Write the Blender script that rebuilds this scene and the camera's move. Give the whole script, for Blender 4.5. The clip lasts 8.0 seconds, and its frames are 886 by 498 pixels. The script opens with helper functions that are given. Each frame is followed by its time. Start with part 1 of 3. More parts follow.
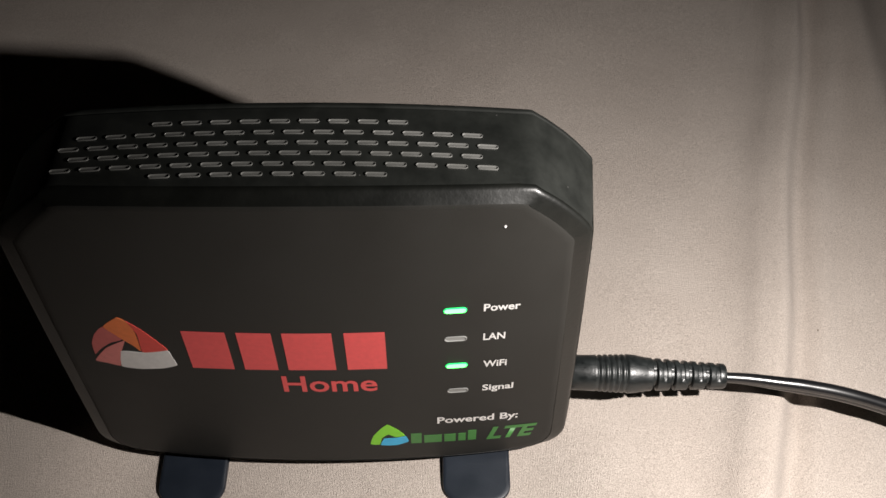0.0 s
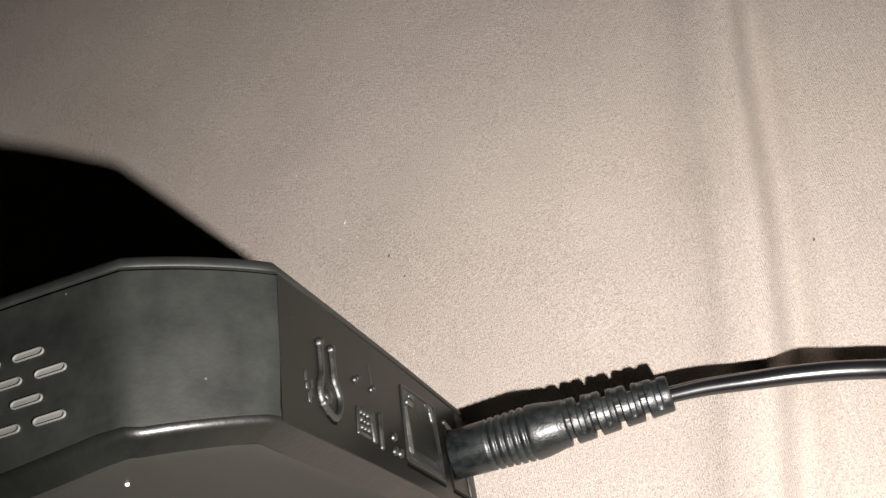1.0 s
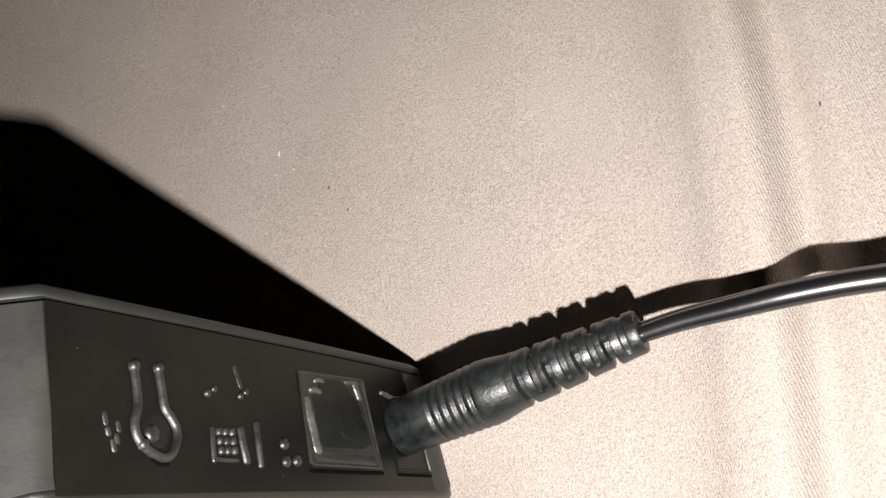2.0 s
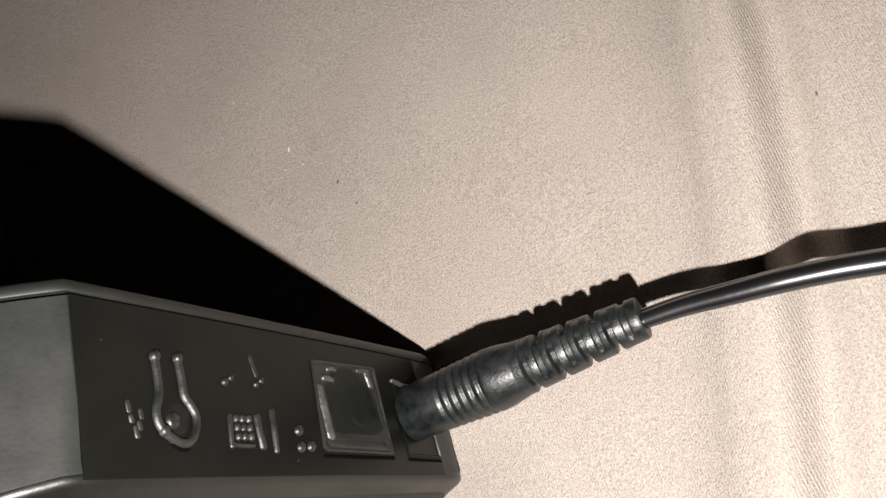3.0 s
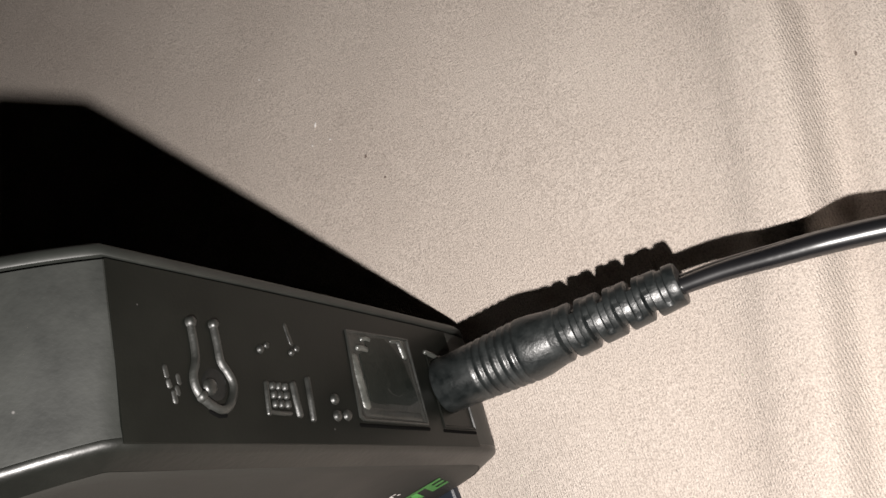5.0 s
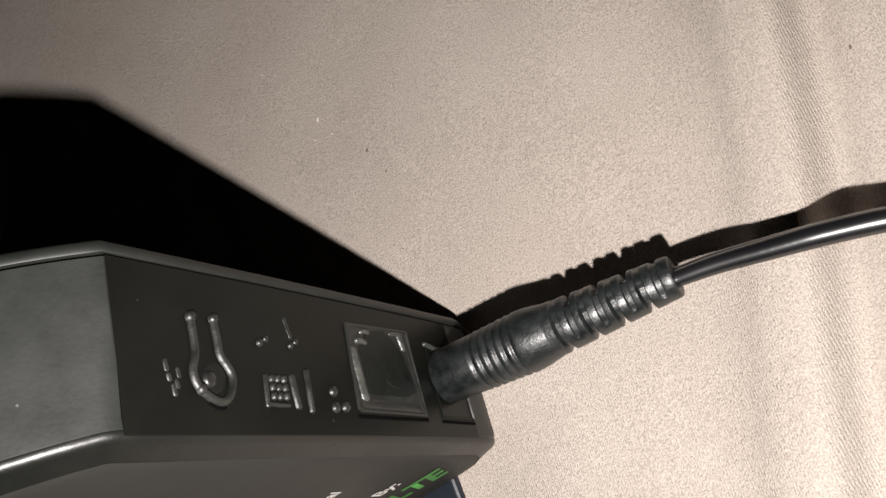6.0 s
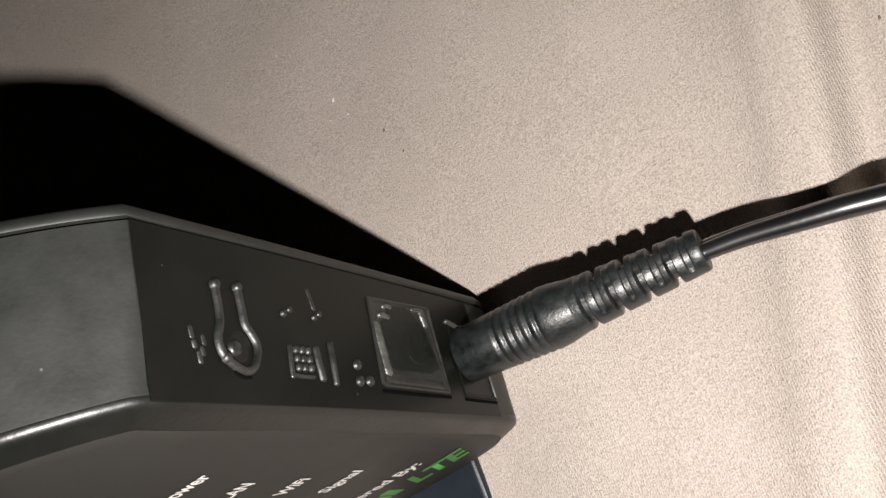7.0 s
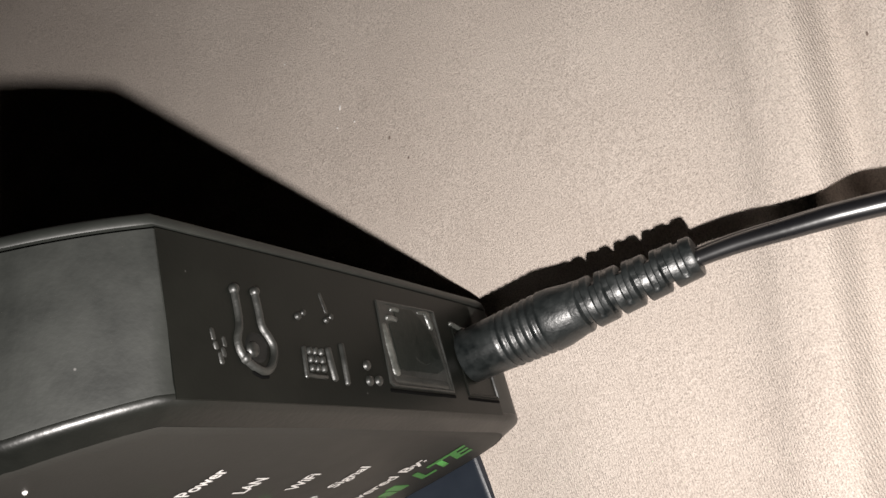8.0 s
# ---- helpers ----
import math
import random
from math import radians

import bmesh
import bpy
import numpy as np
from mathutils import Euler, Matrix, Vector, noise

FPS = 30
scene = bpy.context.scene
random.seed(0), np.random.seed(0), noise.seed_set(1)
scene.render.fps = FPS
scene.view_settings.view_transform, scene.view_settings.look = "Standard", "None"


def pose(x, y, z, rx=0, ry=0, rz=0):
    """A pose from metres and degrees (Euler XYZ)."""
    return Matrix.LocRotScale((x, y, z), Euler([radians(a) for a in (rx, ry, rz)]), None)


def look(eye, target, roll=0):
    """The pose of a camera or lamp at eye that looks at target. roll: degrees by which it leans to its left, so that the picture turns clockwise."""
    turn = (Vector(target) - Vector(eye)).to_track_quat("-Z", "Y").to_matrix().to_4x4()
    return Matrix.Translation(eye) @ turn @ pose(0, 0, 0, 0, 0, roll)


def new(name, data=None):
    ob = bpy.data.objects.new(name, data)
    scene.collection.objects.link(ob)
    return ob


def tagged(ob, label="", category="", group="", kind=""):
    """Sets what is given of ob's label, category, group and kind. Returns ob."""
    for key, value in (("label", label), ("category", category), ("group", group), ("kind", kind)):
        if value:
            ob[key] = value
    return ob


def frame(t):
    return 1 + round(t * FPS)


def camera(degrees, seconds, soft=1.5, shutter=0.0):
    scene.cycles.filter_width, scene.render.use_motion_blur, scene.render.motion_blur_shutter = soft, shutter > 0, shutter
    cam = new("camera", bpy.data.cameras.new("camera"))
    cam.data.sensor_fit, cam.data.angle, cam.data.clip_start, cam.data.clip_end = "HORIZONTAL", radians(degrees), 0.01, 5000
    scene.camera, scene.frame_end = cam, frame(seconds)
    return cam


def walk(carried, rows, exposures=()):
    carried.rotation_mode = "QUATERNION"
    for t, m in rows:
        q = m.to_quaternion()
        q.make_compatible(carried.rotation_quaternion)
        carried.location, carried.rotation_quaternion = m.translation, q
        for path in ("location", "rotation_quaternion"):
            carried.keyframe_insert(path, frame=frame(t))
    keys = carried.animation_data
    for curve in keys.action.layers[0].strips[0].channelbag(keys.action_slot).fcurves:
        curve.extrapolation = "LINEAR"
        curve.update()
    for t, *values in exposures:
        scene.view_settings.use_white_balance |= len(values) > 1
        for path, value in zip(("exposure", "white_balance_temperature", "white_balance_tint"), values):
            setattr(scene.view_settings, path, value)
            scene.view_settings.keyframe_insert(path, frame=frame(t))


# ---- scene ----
cam = camera(50.7, 8.0)

# seconds, metres, degrees
ROWS = [
    (0, 0.0248, -0.1089, 0.1995, 40.50, -0.13, -0.46),
    (0.2, 0.0311, -0.0996, 0.1954, 39.26, 1.18, -1.44),
    (0.4, 0.0434, -0.0881, 0.1947, 36.92, 4.89, -4.18),
    (0.5, 0.0502, -0.0801, 0.1948, 35.38, 7.05, -5.18),
    (0.6, 0.0561, -0.0709, 0.1936, 33.66, 8.68, -6.22),
    (0.8, 0.0748, -0.0500, 0.1753, 28.44, 14.12, -10.54),
    (0.9, 0.0853, -0.0412, 0.1667, 26.41, 16.72, -11.94),
    (1, 0.0940, -0.0341, 0.1627, 25.10, 18.68, -12.96),
    (1.2, 0.1092, -0.0232, 0.1537, 21.55, 22.71, -15.63),
    (1.5, 0.1123, -0.0192, 0.1389, 16.65, 25.57, -18.21),
    (1.7, 0.1147, -0.0185, 0.1308, 15.24, 26.75, -18.94),
    (2.8, 0.1163, -0.0208, 0.1352, 13.52, 27.58, -19.34),
    (3, 0.1170, -0.0204, 0.1346, 13.44, 27.95, -19.82),
    (3.5, 0.1150, -0.0205, 0.1336, 12.93, 28.56, -20.01),
    (4, 0.1151, -0.0201, 0.1361, 12.58, 28.83, -20.26),
    (4.2, 0.1121, -0.0217, 0.1365, 13.13, 28.73, -20.26),
    (5.5, 0.1152, -0.0219, 0.1320, 12.07, 29.76, -20.47),
    (6, 0.1160, -0.0225, 0.1343, 11.89, 29.97, -20.46),
    (6.5, 0.1146, -0.0231, 0.1344, 11.85, 30.10, -20.48),
    (7, 0.1115, -0.0240, 0.1333, 11.86, 30.16, -20.54),
    (7.5, 0.1113, -0.0252, 0.1362, 11.87, 30.05, -20.34),
    (8, 0.1132, -0.0250, 0.1385, 11.93, 30.03, -20.37),
]
EXPOSURES = [(0.0, -0.1), (0.5, -0.05), (1.0, 0.22), (1.7, 0.26), (3.0, 0.06), (8.0, -0.06)]
walk(cam, [(r[0], pose(*r[1:])) for r in ROWS], EXPOSURES)

# ---------------------------------------------------------------- light
world = bpy.data.worlds.new("night_room")
scene.world = world
world.use_nodes = True
world.node_tree.nodes["Background"].inputs["Color"].default_value = (0.5, 0.47, 0.44, 1)
world.node_tree.nodes["Background"].inputs["Strength"].default_value = 0.004

torch = bpy.data.lights.new("phone_torch", "SPOT")
torch.energy = 1.95
torch.spot_size, torch.spot_blend = radians(130), 1.0
torch.shadow_soft_size = 0.0017
torch.color = (1.0, 0.945, 0.905)
new("phone_torch", torch).matrix_world = look((0.1102, -0.0500, 0.1340), (0.054, 0.027, 0.0))

# ---------------------------------------------------------------- materials


def node_material(name):
    m = bpy.data.materials.new(name)
    m.use_nodes = True
    nt = m.node_tree
    return m, nt, nt.nodes["Principled BSDF"]


def add_node(nt, kind, **inputs):
    n = nt.nodes.new(kind)
    for key, value in inputs.items():
        n.inputs[key.replace("_", " ")].default_value = value
    return n


def ramp(nt, source, low, high, at=(0.3, 0.7)):
    r = nt.nodes.new("ShaderNodeValToRGB")
    r.color_ramp.elements[0].position, r.color_ramp.elements[1].position = at
    r.color_ramp.elements[0].color, r.color_ramp.elements[1].color = (*low, 1), (*high, 1)
    nt.links.new(source, r.inputs["Fac"])
    return r.outputs["Color"]


def plastic(name, low, high, rough=(0.3, 0.45), grain=2600.0, bump=0.08, spec=0.5, smudge=55.0, dust=0.0):
    """Moulded plastic: smudges in gloss at one scale, spark-eroded grain at another."""
    m, nt, p = node_material(name)
    co = nt.nodes.new("ShaderNodeTexCoord").outputs["Object"]
    big = add_node(nt, "ShaderNodeTexNoise", Scale=smudge, Detail=4.0, Roughness=0.6)
    fine = add_node(nt, "ShaderNodeTexNoise", Scale=grain, Detail=2.0)
    for n in (big, fine):
        nt.links.new(co, n.inputs["Vector"])
    colour = ramp(nt, big.outputs["Fac"], low, high)
    if dust:
        # a few specks of pale dust, some cells bare
        cell = add_node(nt, "ShaderNodeTexVoronoi", Scale=dust, Randomness=1.0)
        nt.links.new(co, cell.inputs["Vector"])
        dots = ramp(nt, cell.outputs["Distance"], (1, 1, 1), (0, 0, 0), (0.02, 0.055))
        kept = nt.nodes.new("ShaderNodeSeparateColor")
        nt.links.new(cell.outputs["Color"], kept.inputs["Color"])
        some = ramp(nt, kept.outputs["Red"], (0, 0, 0), (1, 1, 1), (0.74, 0.80))
        both = nt.nodes.new("ShaderNodeMath")
        both.operation = "MULTIPLY"
        nt.links.new(dots, both.inputs[0])
        nt.links.new(some, both.inputs[1])
        mix = nt.nodes.new("ShaderNodeMix")
        mix.data_type = "RGBA"
        nt.links.new(both.outputs[0], mix.inputs["Factor"])
        nt.links.new(colour, mix.inputs["A"])
        mix.inputs["B"].default_value = (0.085, 0.083, 0.08, 1)
        colour = mix.outputs["Result"]
    nt.links.new(colour, p.inputs["Base Color"])
    nt.links.new(ramp(nt, big.outputs["Fac"], (rough[0],) * 3, (rough[1],) * 3), p.inputs["Roughness"])
    b = add_node(nt, "ShaderNodeBump", Strength=bump, Distance=0.0002)
    nt.links.new(fine.outputs["Fac"], b.inputs["Height"])
    nt.links.new(b.outputs["Normal"], p.inputs["Normal"])
    p.inputs["Specular IOR Level"].default_value = spec
    return m


def print_ink(name, colour, rough=0.5):
    m, nt, p = node_material(name)
    co = nt.nodes.new("ShaderNodeTexCoord").outputs["Object"]
    n = add_node(nt, "ShaderNodeTexNoise", Scale=900.0, Detail=3.0)
    nt.links.new(co, n.inputs["Vector"])
    nt.links.new(ramp(nt, n.outputs["Fac"], tuple(c * 0.9 for c in colour), colour), p.inputs["Base Color"])
    p.inputs["Roughness"].default_value = rough
    return m


def glow(name, colour, strength):
    m, nt, p = node_material(name)
    p.inputs["Base Color"].default_value = (*colour, 1)
    p.inputs["Emission Color"].default_value = (*colour, 1)
    p.inputs["Emission Strength"].default_value = strength
    p.inputs["Roughness"].default_value = 0.3
    return m


def cloth_material():
    m, nt, p = node_material("brushed_cotton")
    co = nt.nodes.new("ShaderNodeTexCoord").outputs["Object"]
    turn = add_node(nt, "ShaderNodeMapping")
    turn.inputs["Rotation"].default_value = (0, 0, radians(1))
    nt.links.new(co, turn.inputs["Vector"])
    fuzz = add_node(nt, "ShaderNodeTexNoise", Scale=3500.0, Detail=3.0, Roughness=0.65)
    pill = add_node(nt, "ShaderNodeTexNoise", Scale=900.0, Detail=2.0)
    stain = add_node(nt, "ShaderNodeTexNoise", Scale=26.0, Detail=5.0, Roughness=0.6)
    twill = nt.nodes.new("ShaderNodeTexWave")
    twill.wave_type, twill.bands_direction = "BANDS", "X"
    for key, value in (("Scale", 800.0), ("Distortion", 2.6), ("Detail", 2.0), ("Detail Scale", 2.0)):
        twill.inputs[key].default_value = value
    for n in (fuzz, pill, stain, twill):
        nt.links.new(turn.outputs["Vector"], n.inputs["Vector"])
    base = ramp(nt, stain.outputs["Fac"], (0.525, 0.457, 0.404), (0.61, 0.541, 0.483), (0.3, 0.75))
    speck = ramp(nt, fuzz.outputs["Fac"], (0.57, 0.55, 0.535), (1.05, 1.05, 1.05), (0.33, 0.60))
    mix = nt.nodes.new("ShaderNodeMix")
    mix.data_type, mix.blend_type = "RGBA", "MULTIPLY"
    mix.inputs["Factor"].default_value = 0.9
    nt.links.new(base, mix.inputs["A"])
    nt.links.new(speck, mix.inputs["B"])
    nt.links.new(mix.outputs["Result"], p.inputs["Base Color"])
    p.inputs["Roughness"].default_value = 0.9
    p.inputs["Specular IOR Level"].default_value = 0.2
    p.inputs["Sheen Weight"].default_value = 0.12
    b1 = add_node(nt, "ShaderNodeBump", Strength=0.26, Distance=0.0003)
    b2 = add_node(nt, "ShaderNodeBump", Strength=0.8, Distance=0.0004)
    b3 = add_node(nt, "ShaderNodeBump", Strength=0.16, Distance=0.0006)
    nt.links.new(twill.outputs["Fac"], b1.inputs["Height"])
    nt.links.new(fuzz.outputs["Fac"], b2.inputs["Height"])
    nt.links.new(pill.outputs["Fac"], b3.inputs["Height"])
    nt.links.new(b1.outputs["Normal"], b2.inputs["Normal"])
    nt.links.new(b2.outputs["Normal"], b3.inputs["Normal"])
    nt.links.new(b3.outputs["Normal"], p.inputs["Normal"])
    return m


M_CLOTH = cloth_material()
M_SHELL = plastic("dusty_black_shell", (0.0050, 0.0060, 0.0049), (0.0105, 0.0120, 0.0098), (0.50, 0.61), 1800.0, 0.07, 0.66, 170.0, 330.0)
M_BEZEL = plastic("smooth_black_bezel", (0.0038, 0.0042, 0.0036), (0.0070, 0.0075, 0.0062), (0.32, 0.42), 1300.0, 0.16, 0.5, 110.0, 260.0)
M_PORTS = plastic("smooth_black_port_panel", (0.0024, 0.0029, 0.0023), (0.0056, 0.0062, 0.0050), (0.32, 0.42), 2400.0, 0.05, 0.20, 90.0, 330.0)
# light caught by the raised lips is put into this paler colour
M_LIP = plastic("lit_socket_lip", (0.028, 0.030, 0.027), (0.070, 0.073, 0.066), (0.28, 0.46), 1100.0, 0.8, 0.7, 420.0, 500.0)
M_FLOOR = plastic("scuffed_socket_floor", (0.0030, 0.0046, 0.0036), (0.0075, 0.0098, 0.0080), (0.38, 0.5), 1200.0, 0.3, 0.3, 260.0)
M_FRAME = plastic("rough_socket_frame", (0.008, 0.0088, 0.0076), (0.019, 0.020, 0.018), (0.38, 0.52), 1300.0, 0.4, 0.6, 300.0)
M_CRUMB = print_ink("brown_crumb", (0.15, 0.115, 0.095), 0.8)
M_FRONT = plastic("satin_black_panel", (0.0165, 0.0160, 0.0142), (0.0225, 0.0218, 0.0195), (0.46, 0.58), 3000.0, 0.08, 0.26)
M_SIDE = plastic("embossed_black_plastic", (0.007, 0.0075, 0.0067), (0.016, 0.017, 0.015), (0.34, 0.54), 1500.0, 0.3, 0.7, 420.0)
# much paler than the shell: light on the slot edges put into the colour
M_SLOT = plastic("lit_slot_plastic", (0.10, 0.10, 0.094), (0.17, 0.17, 0.16), (0.22, 0.34), 2400.0, 0.05)
M_FOOT = plastic("black_foot_plastic", (0.010, 0.0135, 0.020), (0.018, 0.0235, 0.033), (0.34, 0.46), 2600.0, 0.08, 0.35, 55.0, 300.0)
M_RUBBER = plastic("black_plug_rubber", (0.0045, 0.0060, 0.0062), (0.018, 0.021, 0.021), (0.30, 0.48), 2300.0, 0.24, 0.75, 520.0, 620.0)
M_CABLE = plastic("black_cable_sheath", (0.005, 0.005, 0.006), (0.009, 0.009, 0.010), (0.26, 0.33), 900.0, 0.06, 0.95)
M_DARK = plastic("pin_shade_black", (0.003, 0.003, 0.003), (0.007, 0.0075, 0.007), (0.35, 0.5), 1200.0, 0.2, 0.25)
# near-black for raised strips that stand for the shade in the gaps
M_GAPSHADE = plastic("gap_shade", (0.0012, 0.0012, 0.0012), (0.002, 0.002, 0.002), (0.8, 0.9), 1200.0, 0.1, 0.05)
M_LEDOFF = plastic("unlit_lens", (0.20, 0.20, 0.19), (0.27, 0.27, 0.26), (0.25, 0.35))
M_WHITE = print_ink("white_ink", (0.72, 0.70, 0.68))
M_CORAL = print_ink("coral_ink", (0.70, 0.085, 0.085))
M_ORANGE = print_ink("orange_ink", (0.80, 0.20, 0.055))
M_RED = print_ink("red_ink", (0.72, 0.075, 0.06))
M_ROSE = print_ink("rose_ink", (0.55, 0.12, 0.11))
M_PINK = print_ink("pink_ink", (0.72, 0.22, 0.20))
M_GREEN = print_ink("green_ink", (0.055, 0.20, 0.045))
M_LIME = print_ink("lime_ink", (0.22, 0.62, 0.03))
M_BLUE = print_ink("blue_ink", (0.05, 0.45, 0.75))
M_LEDON = glow("green_led", (0.12, 1.0, 0.16), 4.5)
M_LEDRIM = glow("green_led_rim", (0.03, 1.0, 0.22), 0.55)
M_WALL = plastic("wall_paint", (0.50, 0.48, 0.45), (0.58, 0.56, 0.52), (0.8, 0.9), 60.0, 0.1, 0.3, 2.0)

# ---------------------------------------------------------------- helpers (lengths in centimetres)
CM = 0.01


def thing(name, at, label, category, **tags):
    ob = new(name)
    ob.empty_display_size = 0.01
    ob.location = Vector(at) * CM
    return tagged(ob, label, category, **tags)


def finish(name, bm, material, sharp=28, smooth=True):
    for v in bm.verts:
        v.co *= CM
    bmesh.ops.recalc_face_normals(bm, faces=bm.faces)
    me = bpy.data.meshes.new(name)
    bm.to_mesh(me)
    bm.free()
    me.materials.append(material)
    if smooth:
        me.polygons.foreach_set("use_smooth", [True] * len(me.polygons))
        me.set_sharp_from_angle(angle=radians(sharp))
    return new(name, me)


def base_place(ob):
    return ob.matrix_basis.translation + (base_place(ob.parent) if ob.parent else Vector())


def part(name, bm, material, parent, label="", sharp=28, smooth=True):
    """One mesh under a thing or a part, built at its world place."""
    ob = finish(name, bm, material, sharp, smooth)
    ob.parent = parent
    ob.location = -base_place(parent)
    return tagged(ob, label)


def loft(bm, loops, closed=True, cap_start=False, cap_end=False):
    """Skin a row of point loops with quads."""
    rings = [[bm.verts.new(p) for p in loop] for loop in loops]
    n = len(rings[0])
    for a, b in zip(rings, rings[1:]):
        for i in range(n if closed else n - 1):
            bm.faces.new((a[i], a[(i + 1) % n], b[(i + 1) % n], b[i]))
    if cap_start:
        bm.faces.new(rings[0])
    if cap_end:
        bm.faces.new(rings[-1])
    return rings


def tube(bm, points, radii, sides=20, cap=True):
    """A round tube of varying radius along points."""
    pts = [Vector(p) for p in points]
    loops = []
    for i, p in enumerate(pts):
        d = (pts[min(i + 1, len(pts) - 1)] - pts[max(i - 1, 0)]).normalized()
        u = d.cross(Vector((0, 0, 1))).normalized()
        w = u.cross(d)
        loops.append([p + (u * math.cos(a) + w * math.sin(a)) * radii[i] for a in (2 * math.pi * k / sides for k in range(sides))])
    loft(bm, loops, True, cap, cap)


def spline(points, steps=10):
    """Catmull-Rom through the points."""
    p = [Vector(q) for q in points]
    p = [2 * p[0] - p[1]] + p + [2 * p[-1] - p[-2]]
    out = []
    for i in range(1, len(p) - 2):
        for k in range(steps):
            t = k / steps
            a, b, c, d = p[i - 1:i + 3]
            out.append(0.5 * (2 * b + (c - a) * t + (2 * a - 5 * b + 4 * c - d) * t * t + (3 * b - a - 3 * c + d) * t ** 3))
    return out + [p[-2]]


# ---------------------------------------------------------------- the sheet and the room
def ridge(d, width):
    return math.exp(-(d / width) ** 2)


def sheet_height(x, y):
    """Height of the bedsheet, in centimetres."""
    f = x - (10.95 + 0.279 * y + 0.10 * math.sin(y * 0.55))
    fade = 0.75 + 0.25 * math.sin(y * 0.31 + 1.0)
    c = f + 0.52
    z = (0.46 + 0.10 * fade) * ridge(c, 1.0 if c < 0 else 0.27) - 0.15 * ridge(f - 0.02, 0.25)
    z += 0.06 * ridge(f + 1.20, 0.20) * fade + 0.11 * ridge(f - 0.68, 0.32) + 0.08 * ridge(f - 1.75, 0.4) * (0.6 + 0.4 * math.sin(y * 0.7 + 2))
    g = x - (15.2 + 0.115 * y)
    z += 0.55 * ridge(g, 0.8) - 0.35 * ridge(g - 1.7, 0.9) + 0.5 * ridge(g - 4.5, 1.5)
    near = 1.0 - ridge(max(abs(x) - 5.5, 0.0), 2.5) * ridge(max(abs(y - 0.8) - 1.6, 0.0), 2.5)
    z += near * 0.16 * noise.noise(Vector((x * 0.11, y * 0.11, 3.0)))
    z -= 0.50 * ridge(max(abs(x) - 4.4, 0.0), 1.3) * ridge(min(max(-y - 1.5, 0.0), 9.0), 3.0) * (1 / (1 + math.exp((y - 0.6) * 3.5)))
    z += 0.035 * noise.noise(Vector((x * 0.55, y * 0.4, 8.0))) * near
    return z


def axis_steps(stops):
    out = []
    for a, b, step in stops:
        n = max(1, round((b - a) / step))
        out += [a + (b - a) * i / n for i in range(n)]
    return out + [stops[-1][1]]


def build_sheet():
    xs = axis_steps([(-150, -30, 12), (-30, -8, 1.0), (-8, 8, 0.5), (8, 20, 0.14), (20, 34, 0.7), (34, 150, 12)])
    ys = axis_steps([(-150, -20, 12), (-20, -6, 1.0), (-6, 22, 0.4), (22, 40, 1.2), (40, 150, 12)])
    verts = [(x * CM, y * CM, sheet_height(x, y) * CM) for y in ys for x in xs]
    n = len(xs)
    faces = [(j * n + i, j * n + i + 1, (j + 1) * n + i + 1, (j + 1) * n + i) for j in range(len(ys) - 1) for i in range(n - 1)]
    me = bpy.data.meshes.new("bedsheet")
    me.from_pydata(verts, [], faces)
    me.materials.append(M_CLOTH)
    me.polygons.foreach_set("use_smooth", [True] * len(me.polygons))
    tagged(new("ground", me), "beige brushed cotton bedsheet with soft creases", "bedsheet", kind="structure")


def box(bm, lo, hi):
    v = [bm.verts.new((x, y, z)) for z in (lo[2], hi[2]) for y in (lo[1], hi[1]) for x in (lo[0], hi[0])]
    for f in ((0, 1, 3, 2), (4, 5, 7, 6), (0, 1, 5, 4), (2, 3, 7, 6), (0, 2, 6, 4), (1, 3, 7, 5)):
        bm.faces.new([v[i] for i in f])


def build_room():
    for name, lo, hi in (("wall_north", (-162, 150, -8), (162, 162, 190)), ("wall_south", (-162, -162, -8), (162, -150, 190)),
                         ("wall_east", (150, -150, -8), (162, 150, 190)), ("wall_west", (-162, -150, -8), (-150, 150, 190)),
                         ("ceiling", (-162, -162, 190), (162, 162, 200))):
        bm = bmesh.new()
        box(bm, lo, hi)
        tagged(finish(name, bm, M_WALL, smooth=False), "plain painted surface in the dark room", "ceiling" if name == "ceiling" else "wall", kind="structure")


build_sheet()
build_room()

# ---------------------------------------------------------------- the router


def front_y(x, z):
    """The bowed front of the router."""
    return 0.008 * (z - 8) + 0.35 * x * x / 25 - 0.295


def arc(a, b, bulge, n):
    """Points from a to b, bowed to the left of the way by bulge; without b."""
    a, b = Vector(a), Vector(b)
    side = Vector((b.y - a.y, a.x - b.x)).normalized()
    return [a.lerp(b, t) + side * bulge * 4 * t * (1 - t) for t in (i / n for i in range(n))]


def outline():
    """The router's eight-sided outline seen from the front, counter-clockwise from the bottom."""
    right = arc((4.86, -0.22), (5.51, 0.86), 0.26, 9) + arc((5.51, 0.86), (5.44, 7.45), 0.024, 12) + arc((5.44, 7.45), (4.20, 8.65), 0.075, 10)
    top = arc((4.20, 8.65), (-4.20, 8.65), 0.19, 28)
    left = [Vector((-p.x, p.y)) for p in (arc((4.86, -0.22), (5.51, 0.86), 0.26, 9) + arc((5.51, 0.86), (5.44, 7.45), 0.024, 12) + arc((5.44, 7.45), (4.20, 8.65), 0.075, 10) + [Vector((4.20, 8.65))])][:0:-1]
    bottom = arc((-4.86, -0.22), (4.86, -0.22), 0.025, 28)
    return right + top + left + bottom


